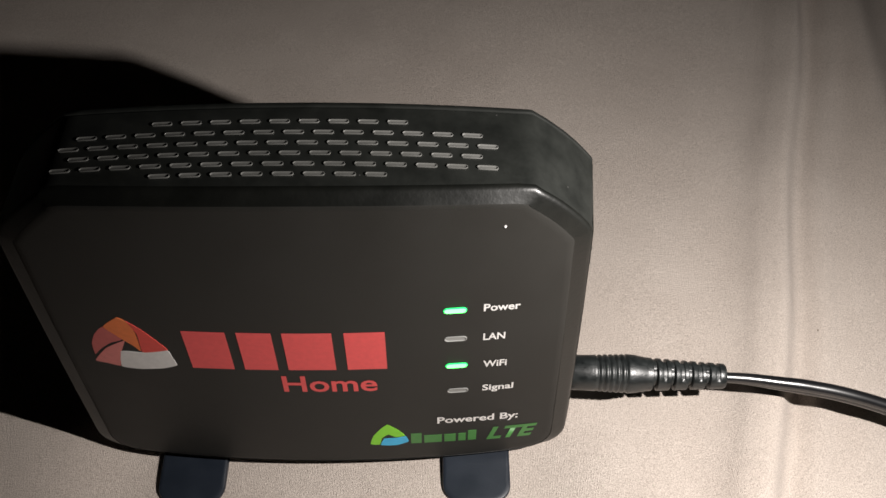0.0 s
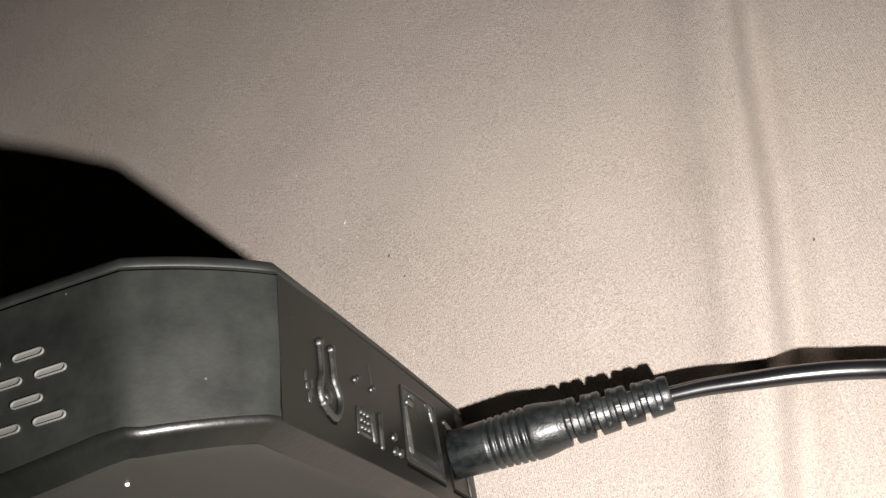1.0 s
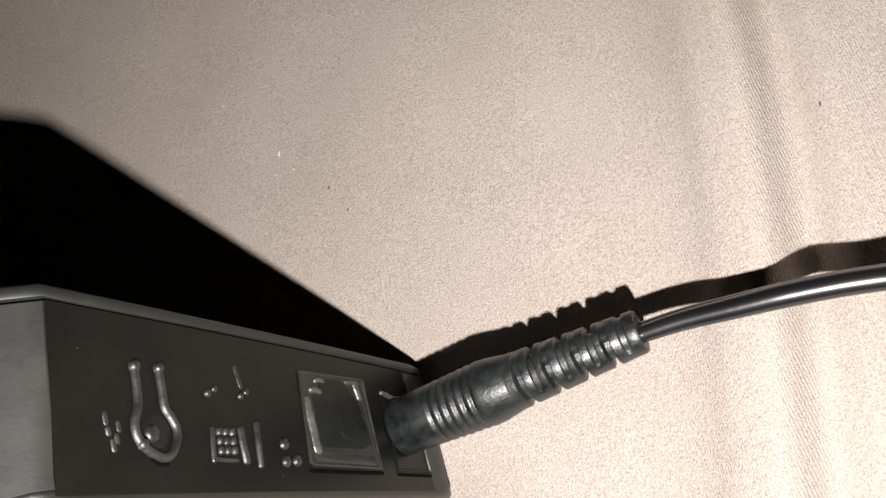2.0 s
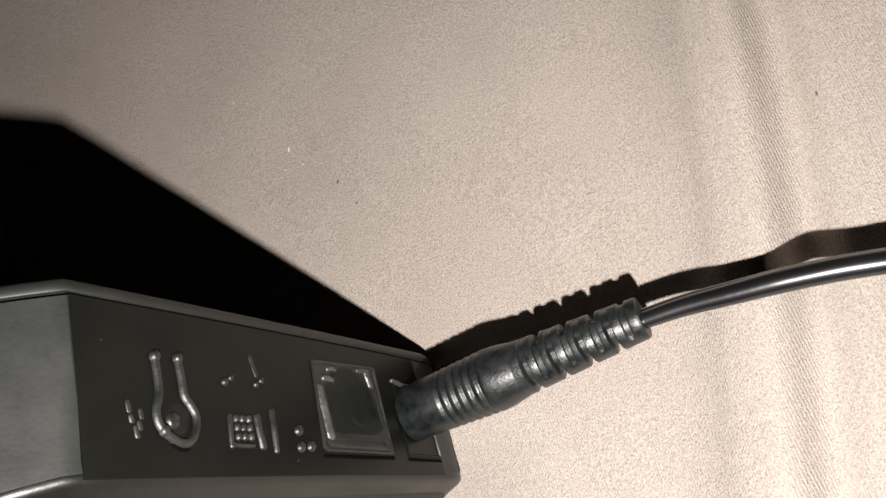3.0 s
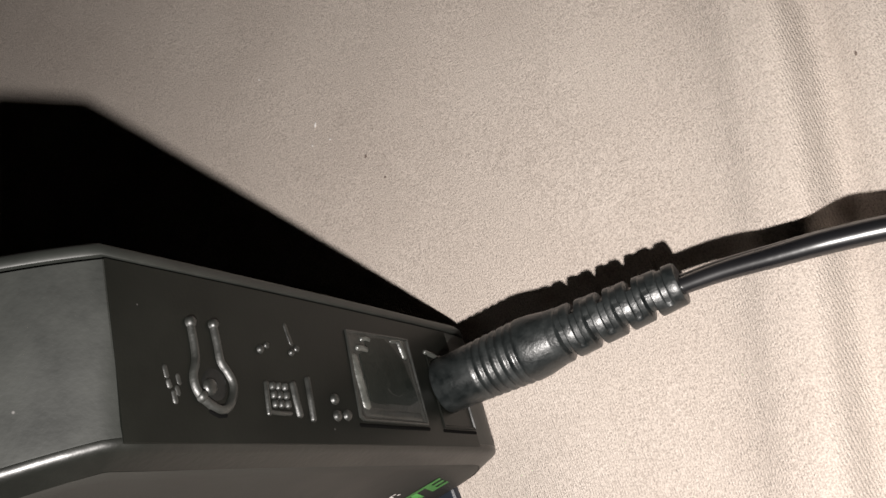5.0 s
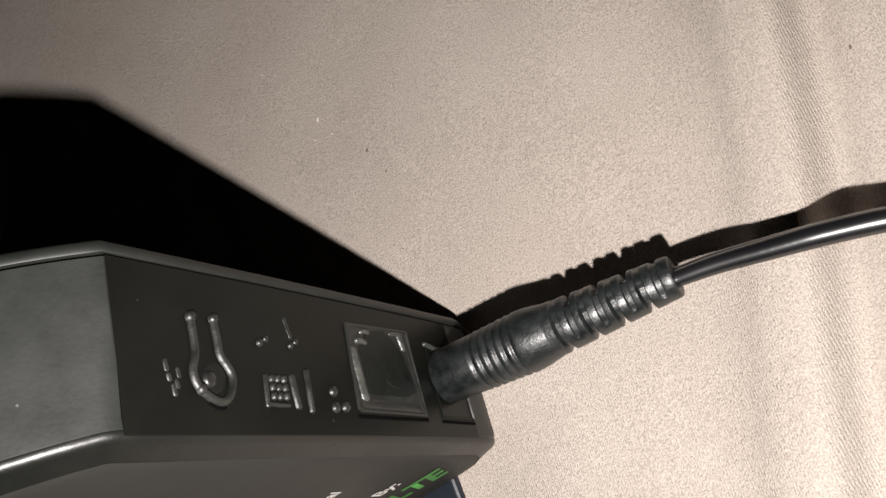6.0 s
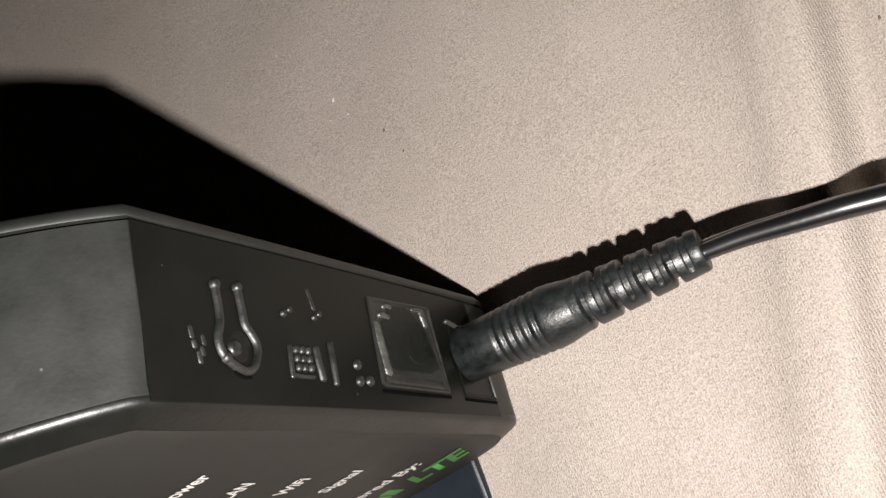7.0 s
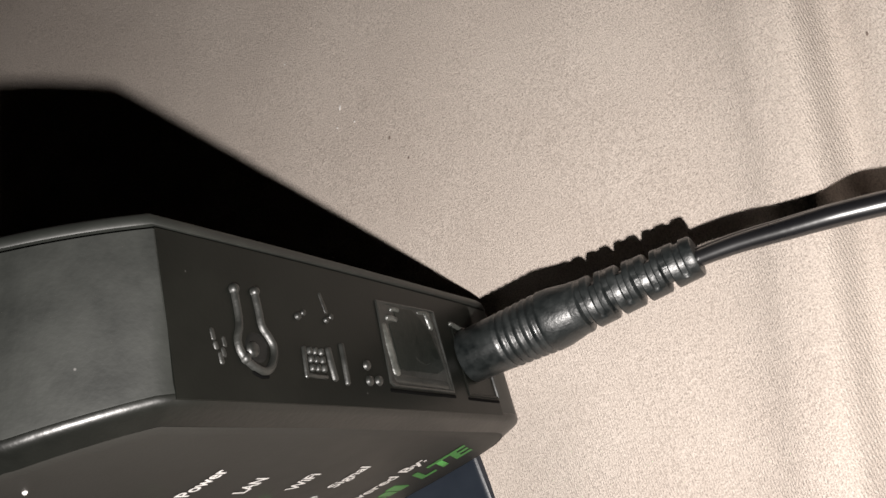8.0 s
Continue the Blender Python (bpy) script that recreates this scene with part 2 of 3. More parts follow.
OUT = outline()
for _ in range(2):
    # ease the lower corners
    OUT = [p.lerp((OUT[i - 1] + OUT[(i + 1) % len(OUT)]) / 2, 0.5) if p.y < 1.2 and 4.4 < abs(p.x) and (p - OUT[i - 1]).length < 0.5 else p for i, p in enumerate(OUT)]


def clamp(v, lo=0.0, hi=1.0):
    return min(hi, max(lo, v))


def normals(points):
    """For each point of the outline, the way in and how far to go for a drawing in by one."""
    out = []
    n = len(points)
    for i, p in enumerate(points):
        e1, e2 = (p - points[i - 1]).normalized(), (points[(i + 1) % n] - p).normalized()
        n1, n2 = Vector((-e1.y, e1.x)), Vector((-e2.y, e2.x))
        m = (n1 + n2).normalized()
        out.append(m / max(0.5, m.dot(n1)))
    return out


IN = normals(OUT)


def inset(points, d):
    """The outline drawn in by d."""
    return [p + m * d for p, m in zip(points, IN)]


def top_z(x):
    return 8.65 + 0.19 * (1 - (x / 4.2) ** 2)


router = thing("wifi_router", (0, 1, 0), "glossy black home wifi router standing upright on the bedsheet", "router")


def flank(x, y, z):
    """Where the outline's x lies at the depth y: the body narrows towards the front, most at the shoulder over the ports."""
    rise = clamp((z - 0.76) / 6.69) * clamp((8.65 - z) / 1.2)
    return x * (1 + 0.0075 * (y - 1.2)) - (rise * 0.06 * (2 - y) if x > 0 else 0.0)


def bevel_edge(i, c, lift=0.0):
    """A point of the flat bevel round the front: c is 0 at the body's edge, 1 at the front panel."""
    p, m = OUT[i], IN[i]
    side = abs(m.normalized().x)
    back = front_y(p.x, p.y) + 0.195 - 0.145 * side
    q = p + m * (0.205 + 0.13 * side)
    a = Vector((flank(p.x, back, p.y), back, p.y))
    b = Vector((flank(q.x, 0.0, q.y), front_y(q.x, q.y), q.y))
    r = a.lerp(b, c)
    return Vector((r.x, r.y + lift, r.z))


def build_shell():
    bm = bmesh.new()
    loops = []
    for y, d in ((1.955, 0.14), (1.955, 0.02), (1.94, 0.0), (1.5, 0.0), (0.9, 0.0)):
        loops.append([(flank(p.x, y, p.y), y, p.y) for p in inset(OUT, d)])
    n = range(len(OUT))
    for c, lift in ((0.0, 0.20), (0.0, 0.10), (0.004, 0.085), (0.03, 0.09)):
        loops.append([bevel_edge(i, c, lift) for i in n])
    loft(bm, loops, True, True, False)
    part("shell", bm, M_SHELL, router, sharp=32)
    bm = bmesh.new()
    round_off = [(0.26 * t * t, 0.075 * (1 - t) ** 2) for t in (0.0, 0.2, 0.4, 0.6, 0.8, 1.0)]
    loops = [[bevel_edge(i, c, lift) for i in n] for c, lift in [(0.02, 0.09), (0.003, 0.082)] + round_off + [(0.5, 0.0), (0.90, 0.0), (1.0, 0.0), (1.05, 0.04)]]
    loft(bm, loops)
    part("bezel", bm, M_BEZEL, router, "smooth black bevelled bezel", 32)
    bm = bmesh.new()
    loft(bm, [[(flank(p.x, 2.0, p.y), y, p.y) for p in inset(OUT, d)] for y, d in ((2.15, 0.30), (2.15, 0.10), (2.135, 0.04), (2.09, 0.004), (2.01, -0.004), (1.992, 0.006), (1.988, 0.03), (1.988, 0.3))], True, True, True)
    part("back_cover", bm, M_SHELL, router, sharp=40)
    bm = bmesh.new()
    rim = [Vector((p.x, p.z)) for p in (bevel_edge(i, 0.995) for i in n)]
    centre = Vector((0, 4.3))
    loops = []
    for s in (1.0, 0.99, 0.97, 0.9, 0.8, 0.65, 0.5, 0.35, 0.2, 0.08):
        loops.append([(q.x, front_y(q.x, q.y) + (0.02 if s == 1.0 else -0.003), q.y) for q in (centre + (p - centre) * s for p in rim)])
    loft(bm, loops, True, False, True)
    part("front_panel", bm, M_FRONT, router, "satin black bowed front panel")


def pill(bm, cx, cy, length, width, place, rim=0.012, n=6):
    """A slot with a raised rim and a sunk floor; place(u, v, h) gives the world point."""
    r = width / 2
    base = []
    for side in (1, -1):
        for i in range(n + 1):
            a = -math.pi / 2 + math.pi * i / n
            base.append((side * (length / 2 - r) + side * r * math.cos(a), side * r * math.sin(a)))
    loops = []
    for s, h in ((1.0, -0.004), (0.97, rim), (0.80, rim + 0.002), (0.62, 0.003)):
        k = 1 - s
        loops.append([place(cx + u - math.copysign(min(abs(u), k * r), u), cy + v * s, h) for u, v in base])
    loft(bm, loops, True, False, True)


def build_vents():
    rows = ((-2.56, 1.58, 9), (-3.85, 1.30, 14), (-4.11, 1.035, 15), (-3.87, 0.775, 14), (-4.13, 0.515, 15), (-2.37, 0.27, 8))
    for x0, y, count in rows:
        for i in range(count):
            bm = bmesh.new()
            pill(bm, x0 + 0.19 + 0.5215 * i, y, 0.37, 0.094, lambda u, v, h: (u, v, top_z(u) + h), 0.02)
            part("vent_slot", bm, M_SLOT, router)


def on_front(u, v, h):
    """A point of the print, whose lines sag a little towards the sides."""
    v -= 0.003 * u * u
    return (u, front_y(u, v) - h, v)


def build_lamps():
    for z, x, lit in ((5.66, 2.83, True), (4.73, 2.85, False), (3.79, 2.88, True), (2.84, 2.92, False)):
        bm = bmesh.new()
        pill(bm, x, z, 0.46, 0.155, lambda u, v, h: on_front(u, v, h * 1.6))
        lamp = part("indicator_lamp", bm, M_LEDRIM if lit else M_LEDOFF, router, "lit green indicator lamp" if lit else "unlit grey indicator lamp")
        if lit:
            bm = bmesh.new()
            pill(bm, x, z, 0.42, 0.125, lambda u, v, h: on_front(u, v, h + 0.016))
            part("lens", bm, M_LEDON, lamp, "bright green lens")


def flat_shape(name, points, material, label=""):
    """A printed patch on the bowed front."""
    bm = bmesh.new()
    loops = [[on_front(x, z, h) for x, z in points] for h in (-0.004, 0.010)]
    loft(bm, loops, True, False, True)
    bmesh.ops.triangulate(bm, faces=[f for f in bm.faces if len(f.verts) > 4])
    part(name, bm, material, router, label, smooth=False)


def words(name, text, x0, x1, z0, height, material, label, shear=0.0, bold=0.022):
    """Printed words on the front, from x0 to x1 with their baseline at z0 and the given capital height."""
    cu = bpy.data.curves.new(name, "FONT")
    cu.body, cu.shear, cu.offset, cu.resolution_u = text, shear, bold, 3
    ob = bpy.data.objects.new(name, cu)
    me = bpy.data.meshes.new_from_object(ob)
    bm = bmesh.new()
    bm.from_mesh(me)
    bpy.data.objects.remove(ob)
    bpy.data.meshes.remove(me)
    lo, hi = min(v.co.x for v in bm.verts), max(v.co.x for v in bm.verts)
    for v in bm.verts:
        x = x0 + (v.co.x - lo) / (hi - lo) * (x1 - x0)
        v.co = on_front(x, z0 + v.co.y / 0.69 * height, 0.012)
    part(name, bm, material, router, label, smooth=False)


def bow(points, n=8):
    """Round off a closed shape."""
    p = [Vector(q) for q in points]
    out = []
    for i in range(len(p)):
        a, b, c, d = p[i - 1], p[i], p[(i + 1) % len(p)], p[(i + 2) % len(p)]
        for k in range(n):
            t = k / n
            q = 0.5 * (2 * b + (c - a) * t + (2 * a - 5 * b + 4 * c - d) * t * t + (3 * b - a - 3 * c + d) * t ** 3)
            out.append((b.lerp(c, t) * 0.6 + q * 0.4)[:])
    return out


def build_print():
    emblem = "large_emblem_patch"
    flat_shape(emblem, bow([(-4.07, 5.06), (-3.71, 5.40), (-3.54, 5.27), (-3.46, 4.91), (-3.49, 4.30), (-3.60, 4.47), (-3.77, 4.66)]), M_ORANGE, "orange emblem patch")
    flat_shape(emblem, bow([(-3.55, 5.30), (-3.29, 5.02), (-3.05, 4.64), (-2.92, 4.39), (-3.24, 4.29), (-3.47, 4.27), (-3.43, 4.87)]), M_RED, "red emblem patch")
    flat_shape(emblem, bow([(-4.09, 5.05), (-3.79, 4.67), (-4.05, 4.53), (-4.31, 4.30), (-4.50, 4.07), (-4.47, 4.44), (-4.33, 4.77)]), M_ROSE, "rose emblem patch")
    flat_shape(emblem, bow([(-3.74, 4.64), (-3.94, 4.17), (-4.06, 3.71), (-4.31, 3.77), (-4.56, 3.84), (-4.22, 4.31)]), M_PINK, "pink emblem patch")
    flat_shape(emblem, bow([(-3.92, 4.24), (-3.48, 4.25), (-2.93, 4.37), (-2.88, 4.14), (-2.84, 3.86), (-3.14, 3.72), (-3.63, 3.64), (-4.04, 3.69)]), M_WHITE, "white emblem patch")
    mark = "coral_block"
    for x0, x1 in ((-2.52, -1.66), (-1.44, -0.76), (-0.55, 0.42), (0.66, 1.46)):
        flat_shape(mark, [(x0, 3.80), (x1, 3.80), (x1, 5.06), (x0, 5.06)], M_CORAL)
    words("word_home", "Home", -0.74, 1.23, 3.00, 0.57, M_CORAL, "coral printed word", 0, 0.016)
    words("word_power", "Power", 3.38, 4.09, 5.59, 0.215, M_WHITE, "white printed word")
    words("word_lan", "LAN", 3.40, 3.84, 4.64, 0.215, M_WHITE, "white printed word")
    words("word_wifi", "WiFi", 3.43, 3.92, 3.68, 0.215, M_WHITE, "white printed word")
    words("word_signal", "Signal", 3.44, 4.11, 2.78, 0.215, M_WHITE, "white printed word")
    words("words_powered_by", "Powered By:", 2.48, 4.29, 1.53, 0.25, M_WHITE, "white printed words")
    words("word_lte", "LTE", 3.61, 4.77, 0.69, 0.48, M_GREEN, "green slanted printed word", 0.3, 0.04)
    for i, (x, w, h) in enumerate(((1.88, 0.24, 0.42), (2.18, 0.40, 0.32), (2.64, 0.26, 0.32), (2.96, 0.17, 0.32), (3.18, 0.19, 0.42))):
        flat_shape("green_bar", [(x, 0.70), (x + w, 0.70), (x + w, 0.70 + h), (x, 0.70 + h)], M_GREEN)
    flat_shape("small_emblem_patch", bow([(0.95, 0.73), (1.03, 1.08), (1.19, 1.37), (1.36, 1.56), (1.58, 1.34), (1.75, 1.06), (1.53, 1.01), (1.37, 1.14), (1.22, 0.98), (1.16, 0.70)]), M_LIME, "lime green emblem patch")
    flat_shape("small_emblem_patch", bow([(1.18, 0.68), (1.27, 0.95), (1.53, 0.96), (1.76, 1.02), (1.82, 0.79), (1.58, 0.66), (1.39, 0.64)]), M_BLUE, "sky blue emblem patch")
    bm = bmesh.new()
    bmesh.ops.create_icosphere(bm, subdivisions=2, radius=0.028, matrix=Matrix.Translation(on_front(3.67, 7.96, 0.005)))
    part("microphone_dot", bm, M_WHITE, router, "small white dot")


def build_feet():
    for x0, x1 in ((-4.08, -2.52), (2.60, 4.20)):
        bm = bmesh.new()
        cx, hw = (x0 + x1) / 2, (x1 - x0) / 2
        foot = []
        r = 0.42
        for a in range(0, 91, 15):
            foot.append((cx + hw - r + r * math.cos(radians(a)), -1.22 + r - r * math.sin(radians(a))))
        for a in range(90, 181, 15):
            foot.append((cx - hw + r + r * math.cos(radians(a)), -1.22 + r - r * math.sin(radians(a))))
        foot += [(cx - hw, 0.6), (cx + hw, 0.6)]

        def lift(y, h):
            return h * (0.16 + 0.22 * min(1.0, max(0.0, (y + 1.22) / 1.3)) ** 1.5)
        loops = []
        for h, d in ((0.0, 0.03), (0.15, 0.0), (0.66, 0.0), (0.86, 0.015), (0.96, 0.05), (1.0, 0.10)):
            loops.append([(cx + (x - cx) * (1 - d / hw), y + (d if y < -0.3 else 0), -0.56 + lift(y, h)) for x, y in foot])
        loft(bm, loops, True, True, True)
        part("foot", bm, M_FOOT, router, "black moulded foot tab")


def side_x(z):
    t = (z - 0.86) / 6.59
    return 5.51 - 0.07 * t + 0.096 * t * (1 - t)


def on_side(y, z, h):
    return (flank(side_x(z), y, z) + h + (0.004 if h > 0.004 else 0.0), y, z)


def emboss(name, path, width, height=0.03, label="", parent=None, material=None):
    """A raised moulded line on the port side along (y, z) points."""
    bm = bmesh.new()
    pts = [Vector((p[0], p[1])) for p in path]
    d0, d1 = (pts[0] - pts[1]).normalized(), (pts[-1] - pts[-2]).normalized()
    ends = [(0.35 * width * math.sin(a), math.cos(a)) for a in (0.5, 1.0, 1.35)]
    rows = [(pts[0] + d0 * e, k, -d0) for e, k in reversed(ends)]
    for i, p in enumerate(pts):
        rows.append((p, 1.0, (pts[min(i + 1, len(pts) - 1)] - pts[max(i - 1, 0)]).normalized()))
    rows += [(pts[-1] + d1 * e, k, d1) for e, k in ends]
    loops = []
    for p, k, d in rows:
        s = Vector((-d.y, d.x)) * width / 2 * k
        loops.append([on_side(*(p + s * math.cos(a)), -0.012 + (height * k + 0.012) * math.sin(a)) for a in (math.pi * j / 8 for j in range(9))])
    loft(bm, loops, False)
    for loop in (loops[0], loops[-1]):
        bm.faces.new([bm.verts.new(q) for q in loop])
    return part(name, bm, material or M_SIDE, parent or router, label, sharp=75)


def dot(name, y, z, r, height, parent, material=None):
    """A round moulded bead on the port side."""
    bm = bmesh.new()
    loops = [[on_side(y + q * r * math.cos(a), z + q * r * math.sin(a), k * height) for a in (2 * math.pi * i / 14 for i in range(14))] for q, k in ((1.08, -0.2), (0.95, 0.45), (0.70, 0.85), (0.30, 1.0))]
    loft(bm, loops, True, False, True)
    part(name, bm, material or M_SIDE, parent, sharp=75)


def build_side():
    bm = bmesh.new()
    zs = [0.92 + 6.51 * i / 24 for i in range(25)]
    loops = []
    for z in zs:
        f = front_y(side_x(z), z) + 0.085
        loops.append([on_side(f, z, -0.02), on_side(f + 0.01, z, 0.004), on_side(1.955, z, 0.004), on_side(1.965, z, -0.02)])
    loft(bm, loops, False)
    for loop in (loops[0], loops[-1]):
        bm.faces.new([bm.verts.new(q) for q in loop])
    part("port_panel", bm, M_PORTS, router, "smooth black port panel", 20)
    # key shape round the card slot's pin hole
    key = spline([(1.43, 6.44), (1.22, 6.43), (1.03, 6.44), (0.87, 6.50), (0.75, 6.49), (0.65, 6.42), (0.56, 6.27), (0.54, 6.15), (0.60, 6.04), (0.72, 5.97), (0.84, 5.96), (0.95, 6.02), (1.05, 6.09), (1.23, 6.10), (1.44, 6.12)], 5)
    emblem = emboss("key_emblem", key, 0.105, 0.05)
    for y, z, r in ((1.43, 6.44, 0.065), (1.44, 6.12, 0.06), (0.66, 6.43, 0.062)):
        dot("key_knob", y, z, r, 0.065, emblem)
    # raised dark disc that stands for the shade inside the ring
    dot("pin_shade", 0.80, 6.22, 0.17, 0.012, emblem, M_DARK)
    dot("pin_hole", 0.77, 6.29, 0.09, 0.05, router)
    # black crescent: shade of the key's front wall, put into the colour
    emboss("seam_shade", [(0.52, 6.33), (0.475, 6.22), (0.485, 6.12)], 0.06, 0.014, parent=emblem, material=M_GAPSHADE)
    for y0, y1, z, h in ((0.94, 0.85, 6.85, 0.013), (0.80, 0.75, 6.83, 0.018), (0.69, 0.60, 6.78, 0.018), (0.86, 0.79, 6.70, 0.011), (0.74, 0.68, 6.73, 0.011)):
        emboss("embossed_mark", [(y0, z), (y1, z - 0.012)], 0.075, h)
    dot("embossed_mark", 1.24, 5.44, 0.048, 0.045, router)
    dot("embossed_mark", 1.30, 5.32, 0.040, 0.030, router)
    emboss("embossed_mark", [(1.58, 4.93), (1.46, 4.90), (1.36, 4.87)], 0.075, 0.013)
    dot("embossed_mark", 1.25, 4.91, 0.042, 0.04, router)
    dot("embossed_mark", 1.31, 4.79, 0.040, 0.022, router)
    for y in (0.83, 0.73, 0.63):
        for z in (5.35, 5.25, 5.14):
            emboss("grid_pad", [(y - 0.02, z), (y + 0.02, z)], 0.085, 0.045)
    frame_line = emboss("grid_frame", [(0.86, 5.44), (0.70, 5.455), (0.52, 5.47)], 0.075, 0.03)
    emboss("grid_rail", [(0.54, 5.45), (0.53, 5.30), (0.53, 5.12)], 0.055, 0.03, parent=frame_line)
    emboss("grid_rail", [(0.87, 4.99), (0.70, 4.98), (0.52, 4.96)], 0.11, 0.04, parent=frame_line)
    emboss("embossed_bar", [(0.95, 4.72), (0.70, 4.73), (0.47, 4.745)], 0.085, 0.045)
    for y, z in ((0.73, 4.27), (0.53, 4.28), (0.54, 4.08)):
        dot("embossed_dot", y, z, 0.068, 0.052, router)
    # network socket: raised frame, sloped lips, floor with latch steps
    fr = [(1.67, 3.74), (1.70, 2.25), (0.45, 2.25), (0.48, 3.84)]
    inner = [(1.60, 3.34), (1.63, 2.88), (1.53, 2.70), (1.43, 2.59), (1.34, 2.51), (1.05, 2.43), (0.80, 2.37), (0.72, 2.60), (0.72, 3.40), (0.74, 3.52), (1.36, 3.54), (1.42, 3.34)]
    bm = bmesh.new()

    def along(points, n):
        """n points evenly along a closed line."""
        p = [Vector(q) for q in points]
        seg = [(p[(i + 1) % len(p)] - p[i]).length for i in range(len(p))]
        out = []
        for k in range(n):
            s = sum(seg) * k / n
            i = 0
            while s > seg[i]:
                s -= seg[i]
                i += 1
            out.append(p[i].lerp(p[(i + 1) % len(p)], s / seg[i]))
        return out
    o = along(fr, 48)
    c = Vector((1.1, 3.0))
    loft(bm, [[on_side(*(c + (q - c) * s), h) for q in o] for s, h in ((1.0, -0.01), (0.995, 0.025), (0.96, 0.03), (0.93, 0.008), (0.80, 0.006))], True, False, True)
    socket = part("network_socket", bm, M_FRAME, router, "black network socket with raised frame", 40)
    bm = bmesh.new()
    loft(bm, [[on_side(*p, h) for p in inner] for h in (0.0, 0.014)], True, False, True)
    part("socket_floor", bm, M_FLOOR, socket)
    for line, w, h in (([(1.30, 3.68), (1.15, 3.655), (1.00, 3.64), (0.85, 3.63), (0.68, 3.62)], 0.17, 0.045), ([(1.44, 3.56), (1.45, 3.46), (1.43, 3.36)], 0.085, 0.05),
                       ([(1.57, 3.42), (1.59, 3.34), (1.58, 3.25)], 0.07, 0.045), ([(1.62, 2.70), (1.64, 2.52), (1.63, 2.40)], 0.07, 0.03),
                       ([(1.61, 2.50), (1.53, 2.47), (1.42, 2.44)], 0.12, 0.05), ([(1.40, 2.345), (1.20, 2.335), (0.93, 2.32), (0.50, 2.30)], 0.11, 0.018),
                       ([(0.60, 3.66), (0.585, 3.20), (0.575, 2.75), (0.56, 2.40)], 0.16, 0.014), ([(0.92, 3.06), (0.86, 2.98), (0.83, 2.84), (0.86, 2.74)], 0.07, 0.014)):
        # higher lips get the colour with the light put in
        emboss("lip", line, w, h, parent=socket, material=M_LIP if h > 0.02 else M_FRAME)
    # black strip painting the shade along the socket's front edge
    emboss("seam_shade", [(0.430, 3.84), (0.415, 3.0), (0.410, 2.25)], 0.065, 0.012, parent=socket, material=M_GAPSHADE)
    # power inlet plate
    bm = bmesh.new()
    plate = along([(1.55, 1.82), (1.57, 0.92), (0.42, 0.92), (0.43, 1.84)], 40)
    c = Vector((1.0, 1.42))
    loft(bm, [[on_side(*(c + (q - c) * s), h) for q in plate] for s, h in ((1.0, -0.01), (0.99, 0.02), (0.95, 0.02), (0.92, 0.004))], True, False, True)
    inlet = part("power_inlet", bm, M_PORTS, router, "", 40)
    # the same painted shade along the inlet's front edge
    emboss("seam_shade", [(0.395, 1.86), (0.385, 1.4), (0.38, 0.94)], 0.06, 0.012, parent=inlet, material=M_GAPSHADE)
    emboss("lip", [(0.44, 0.935), (0.85, 0.94), (1.25, 0.945)], 0.05, 0.035, parent=inlet, material=M_SIDE)
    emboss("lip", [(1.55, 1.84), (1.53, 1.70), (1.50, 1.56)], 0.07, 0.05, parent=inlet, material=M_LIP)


build_shell()
build_feet()
build_lamps()
build_print()
build_side()

# ---------------------------------------------------------------- the plug and its cable
plug = thing("power_plug", (9.0, 1.0, 0), "ribbed black barrel plug pushed into the router, on its cable", "power cable")
A, B = Vector((5.50, 1.06, 1.52)), Vector((9.10, 0.99, 1.42))


def axis(s):
    """The place s centimetres along the plug."""
    return A + (B - A).normalized() * s


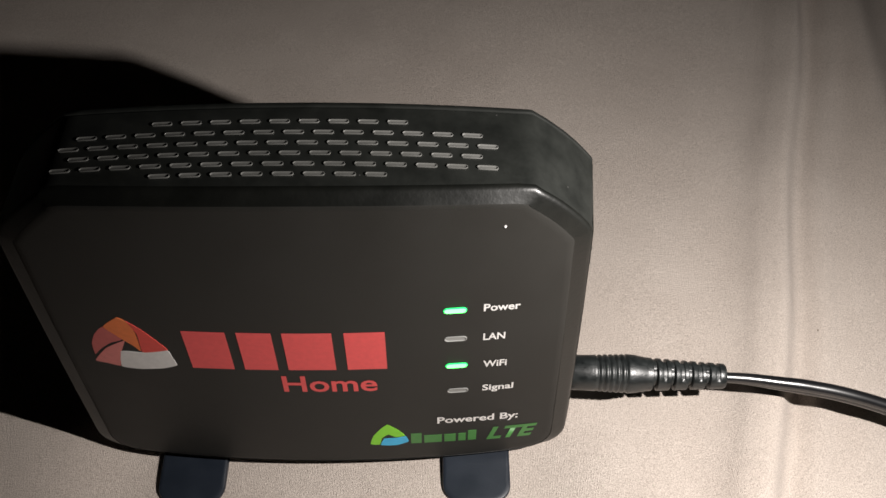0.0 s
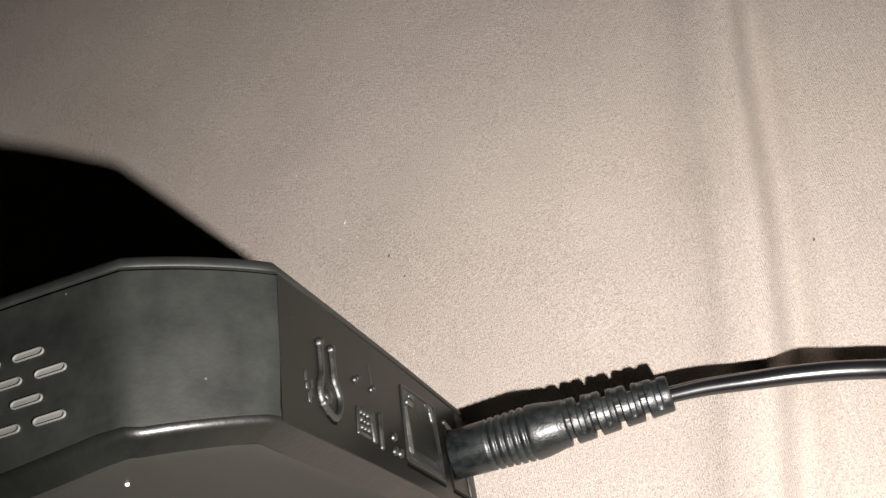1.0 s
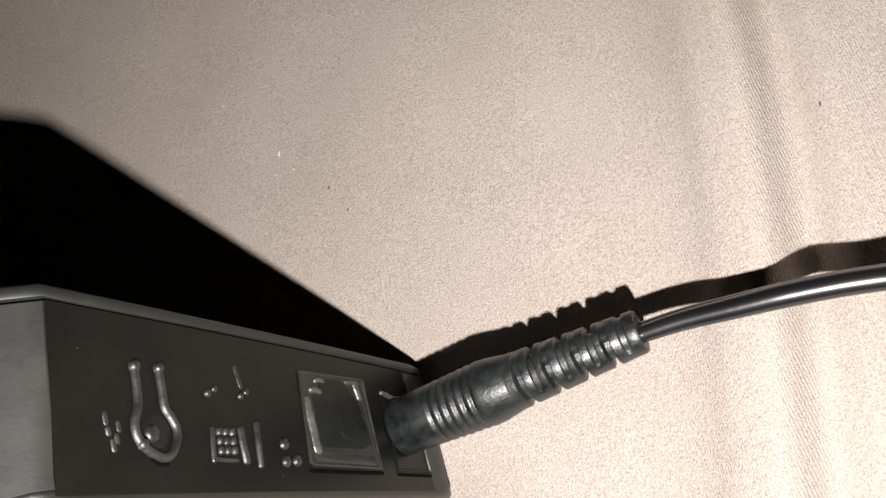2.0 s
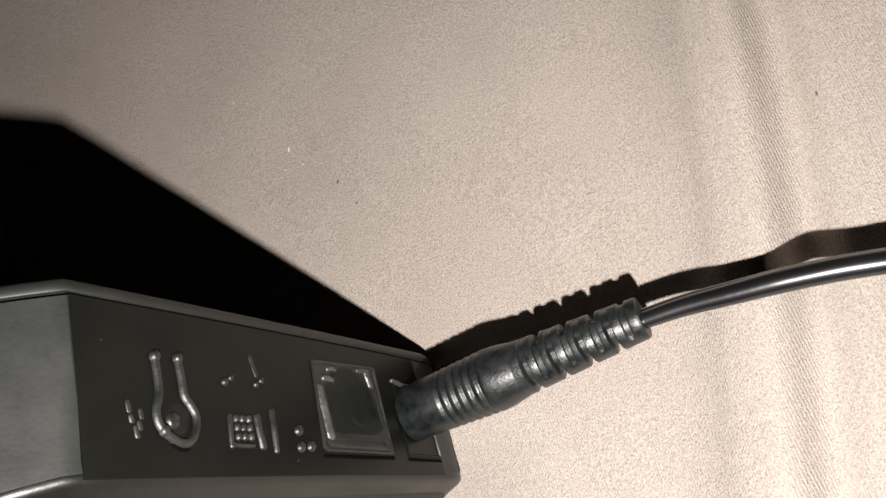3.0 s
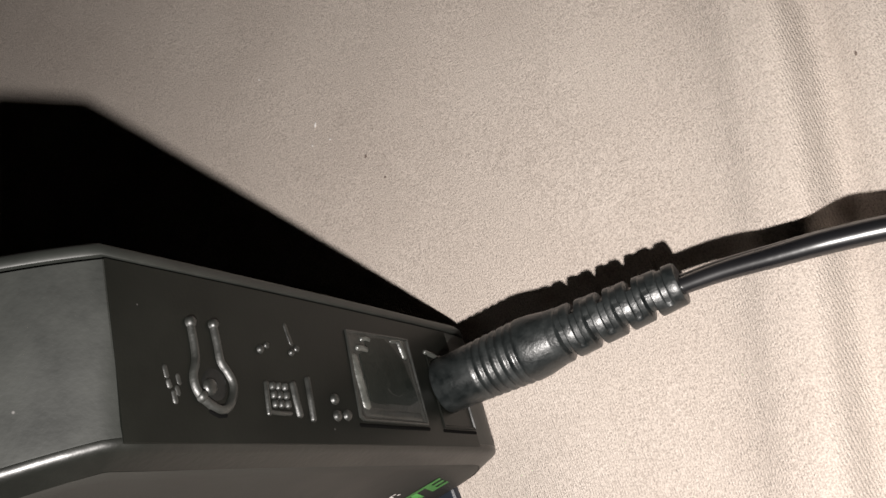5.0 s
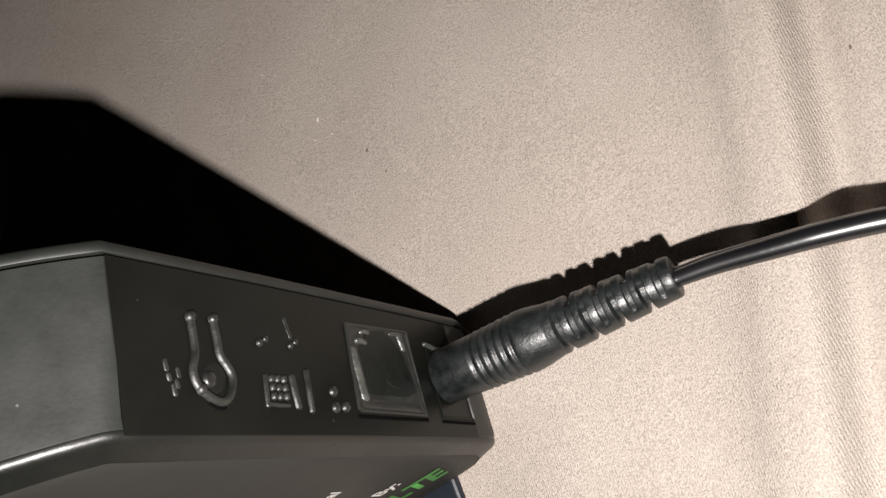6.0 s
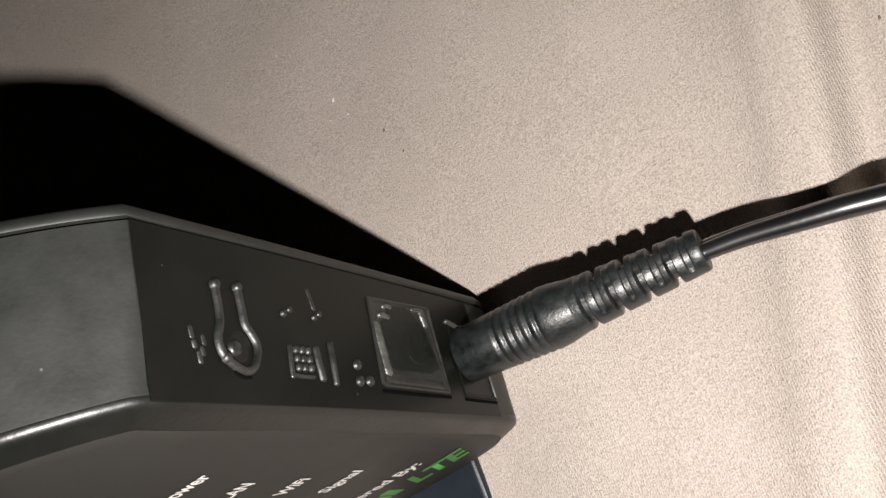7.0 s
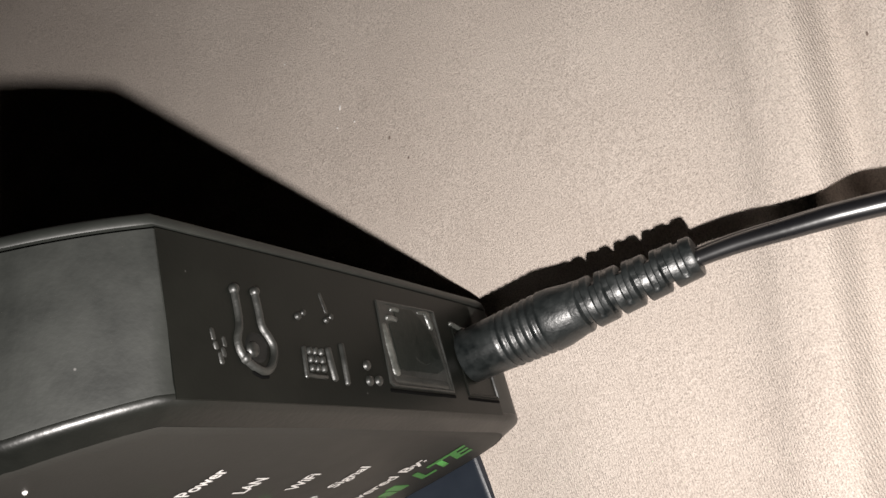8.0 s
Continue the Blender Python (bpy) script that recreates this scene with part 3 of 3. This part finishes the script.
def build_plug():
    bm = bmesh.new()
    prof = [(0.0, 0.392), (0.018, 0.406), (0.62, 0.420)]
    for i in range(6):
        q = 0.66 + i * 0.128
        g = i * 0.005
        prof += [(q, 0.424 + g), (q + 0.022, 0.392 + g), (q + 0.044, 0.392 + g), (q + 0.066, 0.424 + g), (q + 0.099, 0.432 + g)]
    prof += [(1.46, 0.452), (1.56, 0.445), (1.72, 0.416), (1.83, 0.396), (1.85, 0.30)]
    tube(bm, [axis(s) for s, _ in prof], [r for _, r in prof], 36)
    part("plug_body", bm, M_RUBBER, plug, sharp=62)
    # slotted sleeve: two staggered combs of slots, deep on their own side and shallow across the other:
    # the deep stretch, the shallow stretch, and the places of the slots
    combs = ((-85, 98, 80, 170, (2.02, 2.43, 2.84, 3.25)), (115, 262, 30, 135, (2.235, 2.65, 3.06, 3.48)))
    stops = [1.80, 1.86, 3.60, 3.65, 3.68, 3.69]
    for *_, cuts in combs:
        for c in cuts:
            stops += [c + e for e in (-0.066, -0.052, -0.036, 0.0, 0.036, 0.052, 0.066)]
    stops.sort()
    d = (B - A).normalized()
    u = d.cross(Vector((0, 0, 1))).normalized()
    w = u.cross(d)
    loops = []
    for s in stops:
        ring = []
        for j in range(60):
            a = 2 * math.pi * j / 60
            r = 0.394 - 0.055 * (s - 1.8) - (0.05 if s > 3.685 else 0.012 if s > 3.675 else 0.0)
            for d0, d1, s0, s1, cuts in combs:
                for c in cuts:
                    near = 1.0 if abs(s - c) < 0.04 else 0.14 if abs(s - c) < 0.06 else 0.0
                    r -= near * max(depth * clamp((radians(hi - lo) / 2 - abs((a - radians(hi + lo) / 2 + math.pi) % (2 * math.pi) - math.pi)) / 0.2) ** 0.6
                                    for lo, hi, depth in ((d0, d1, 0.035 if c > 3.4 else 0.11), (s0, s1, 0.032)))
            ring.append(axis(s) + (u * math.cos(a) + w * math.sin(a)) * r)
        loops.append(ring)
    bm = bmesh.new()
    loft(bm, loops, True, True, True)
    part("strain_relief", bm, M_RUBBER, plug, "slotted strain relief", 40)
    line = spline([(9.05, 0.98, 1.40), (9.7, 0.92, 1.40), (10.4, 0.80, 1.40), (11.1, 0.67, 1.40), (11.9, 0.48, 1.38), (13.0, 0.15, 1.25), (15.0, -0.6, 0.95), (18.0, -1.8, 0.55), (22, -3.0, 0.35), (32, -4.0, 0.3), (60, -9, 0.3), (120, -20, 0.3)], 10)
    for k, name in ((1, "cable_core"), (-1, "cable_core")):
        bm = bmesh.new()
        pts = []
        for p in line:
            far = min(1.0, max(0.0, (p.x - 9.1) / 1.8))
            a = radians(60 + 12 * far)
            pts.append(p + Vector((0, -math.cos(a), math.sin(a))) * (0.07 + 0.03 * far) * k)
        tube(bm, pts, [0.115 + 0.035 * min(1.0, max(0.0, (p.x - 9.1) / 1.8)) for p in line], 18)
        part(name, bm, M_CABLE, plug, "glossy black cable")


build_plug()


# ---------------------------------------------------------------- lint on the sheet
def lint(x, y, size, material, label, angle):
    bm = bmesh.new()
    z = sheet_height(x, y)
    c, s = math.cos(angle), math.sin(angle)
    line = [(x + c * k * size, y + s * k * size + 0.15 * size * k * k, z + 0.02 + 0.01 * k) for k in (-1, -0.5, 0, 0.5, 1)]
    tube(bm, line, [0.006, 0.014, 0.018, 0.014, 0.006], 8)
    tagged(finish("lint_speck", bm, material), label, "lint")


lint(3.91, 7.07, 0.05, M_WHITE, "tiny white fluff of lint on the bedsheet", 0.9)
lint(4.71, 5.92, 0.034, M_CRUMB, "tiny brown thread of lint on the bedsheet", 0.7)
lint(4.95, 5.35, 0.022, M_CRUMB, "tiny brown crumb on the bedsheet", 0.3)
lint(4.12, 6.63, 0.016, M_WHITE, "tiny pale crumb on the bedsheet", 0.4)
lint(3.01, 8.67, 0.016, M_WHITE, "tiny pale crumb on the bedsheet", 1.4)
lint(3.73, 6.71, 0.014, M_WHITE, "tiny pale crumb on the bedsheet", 2.0)
lint(12.41, 3.24, 0.03, M_CRUMB, "tiny brown crumb on the creased bedsheet", 1.2)

build_vents()
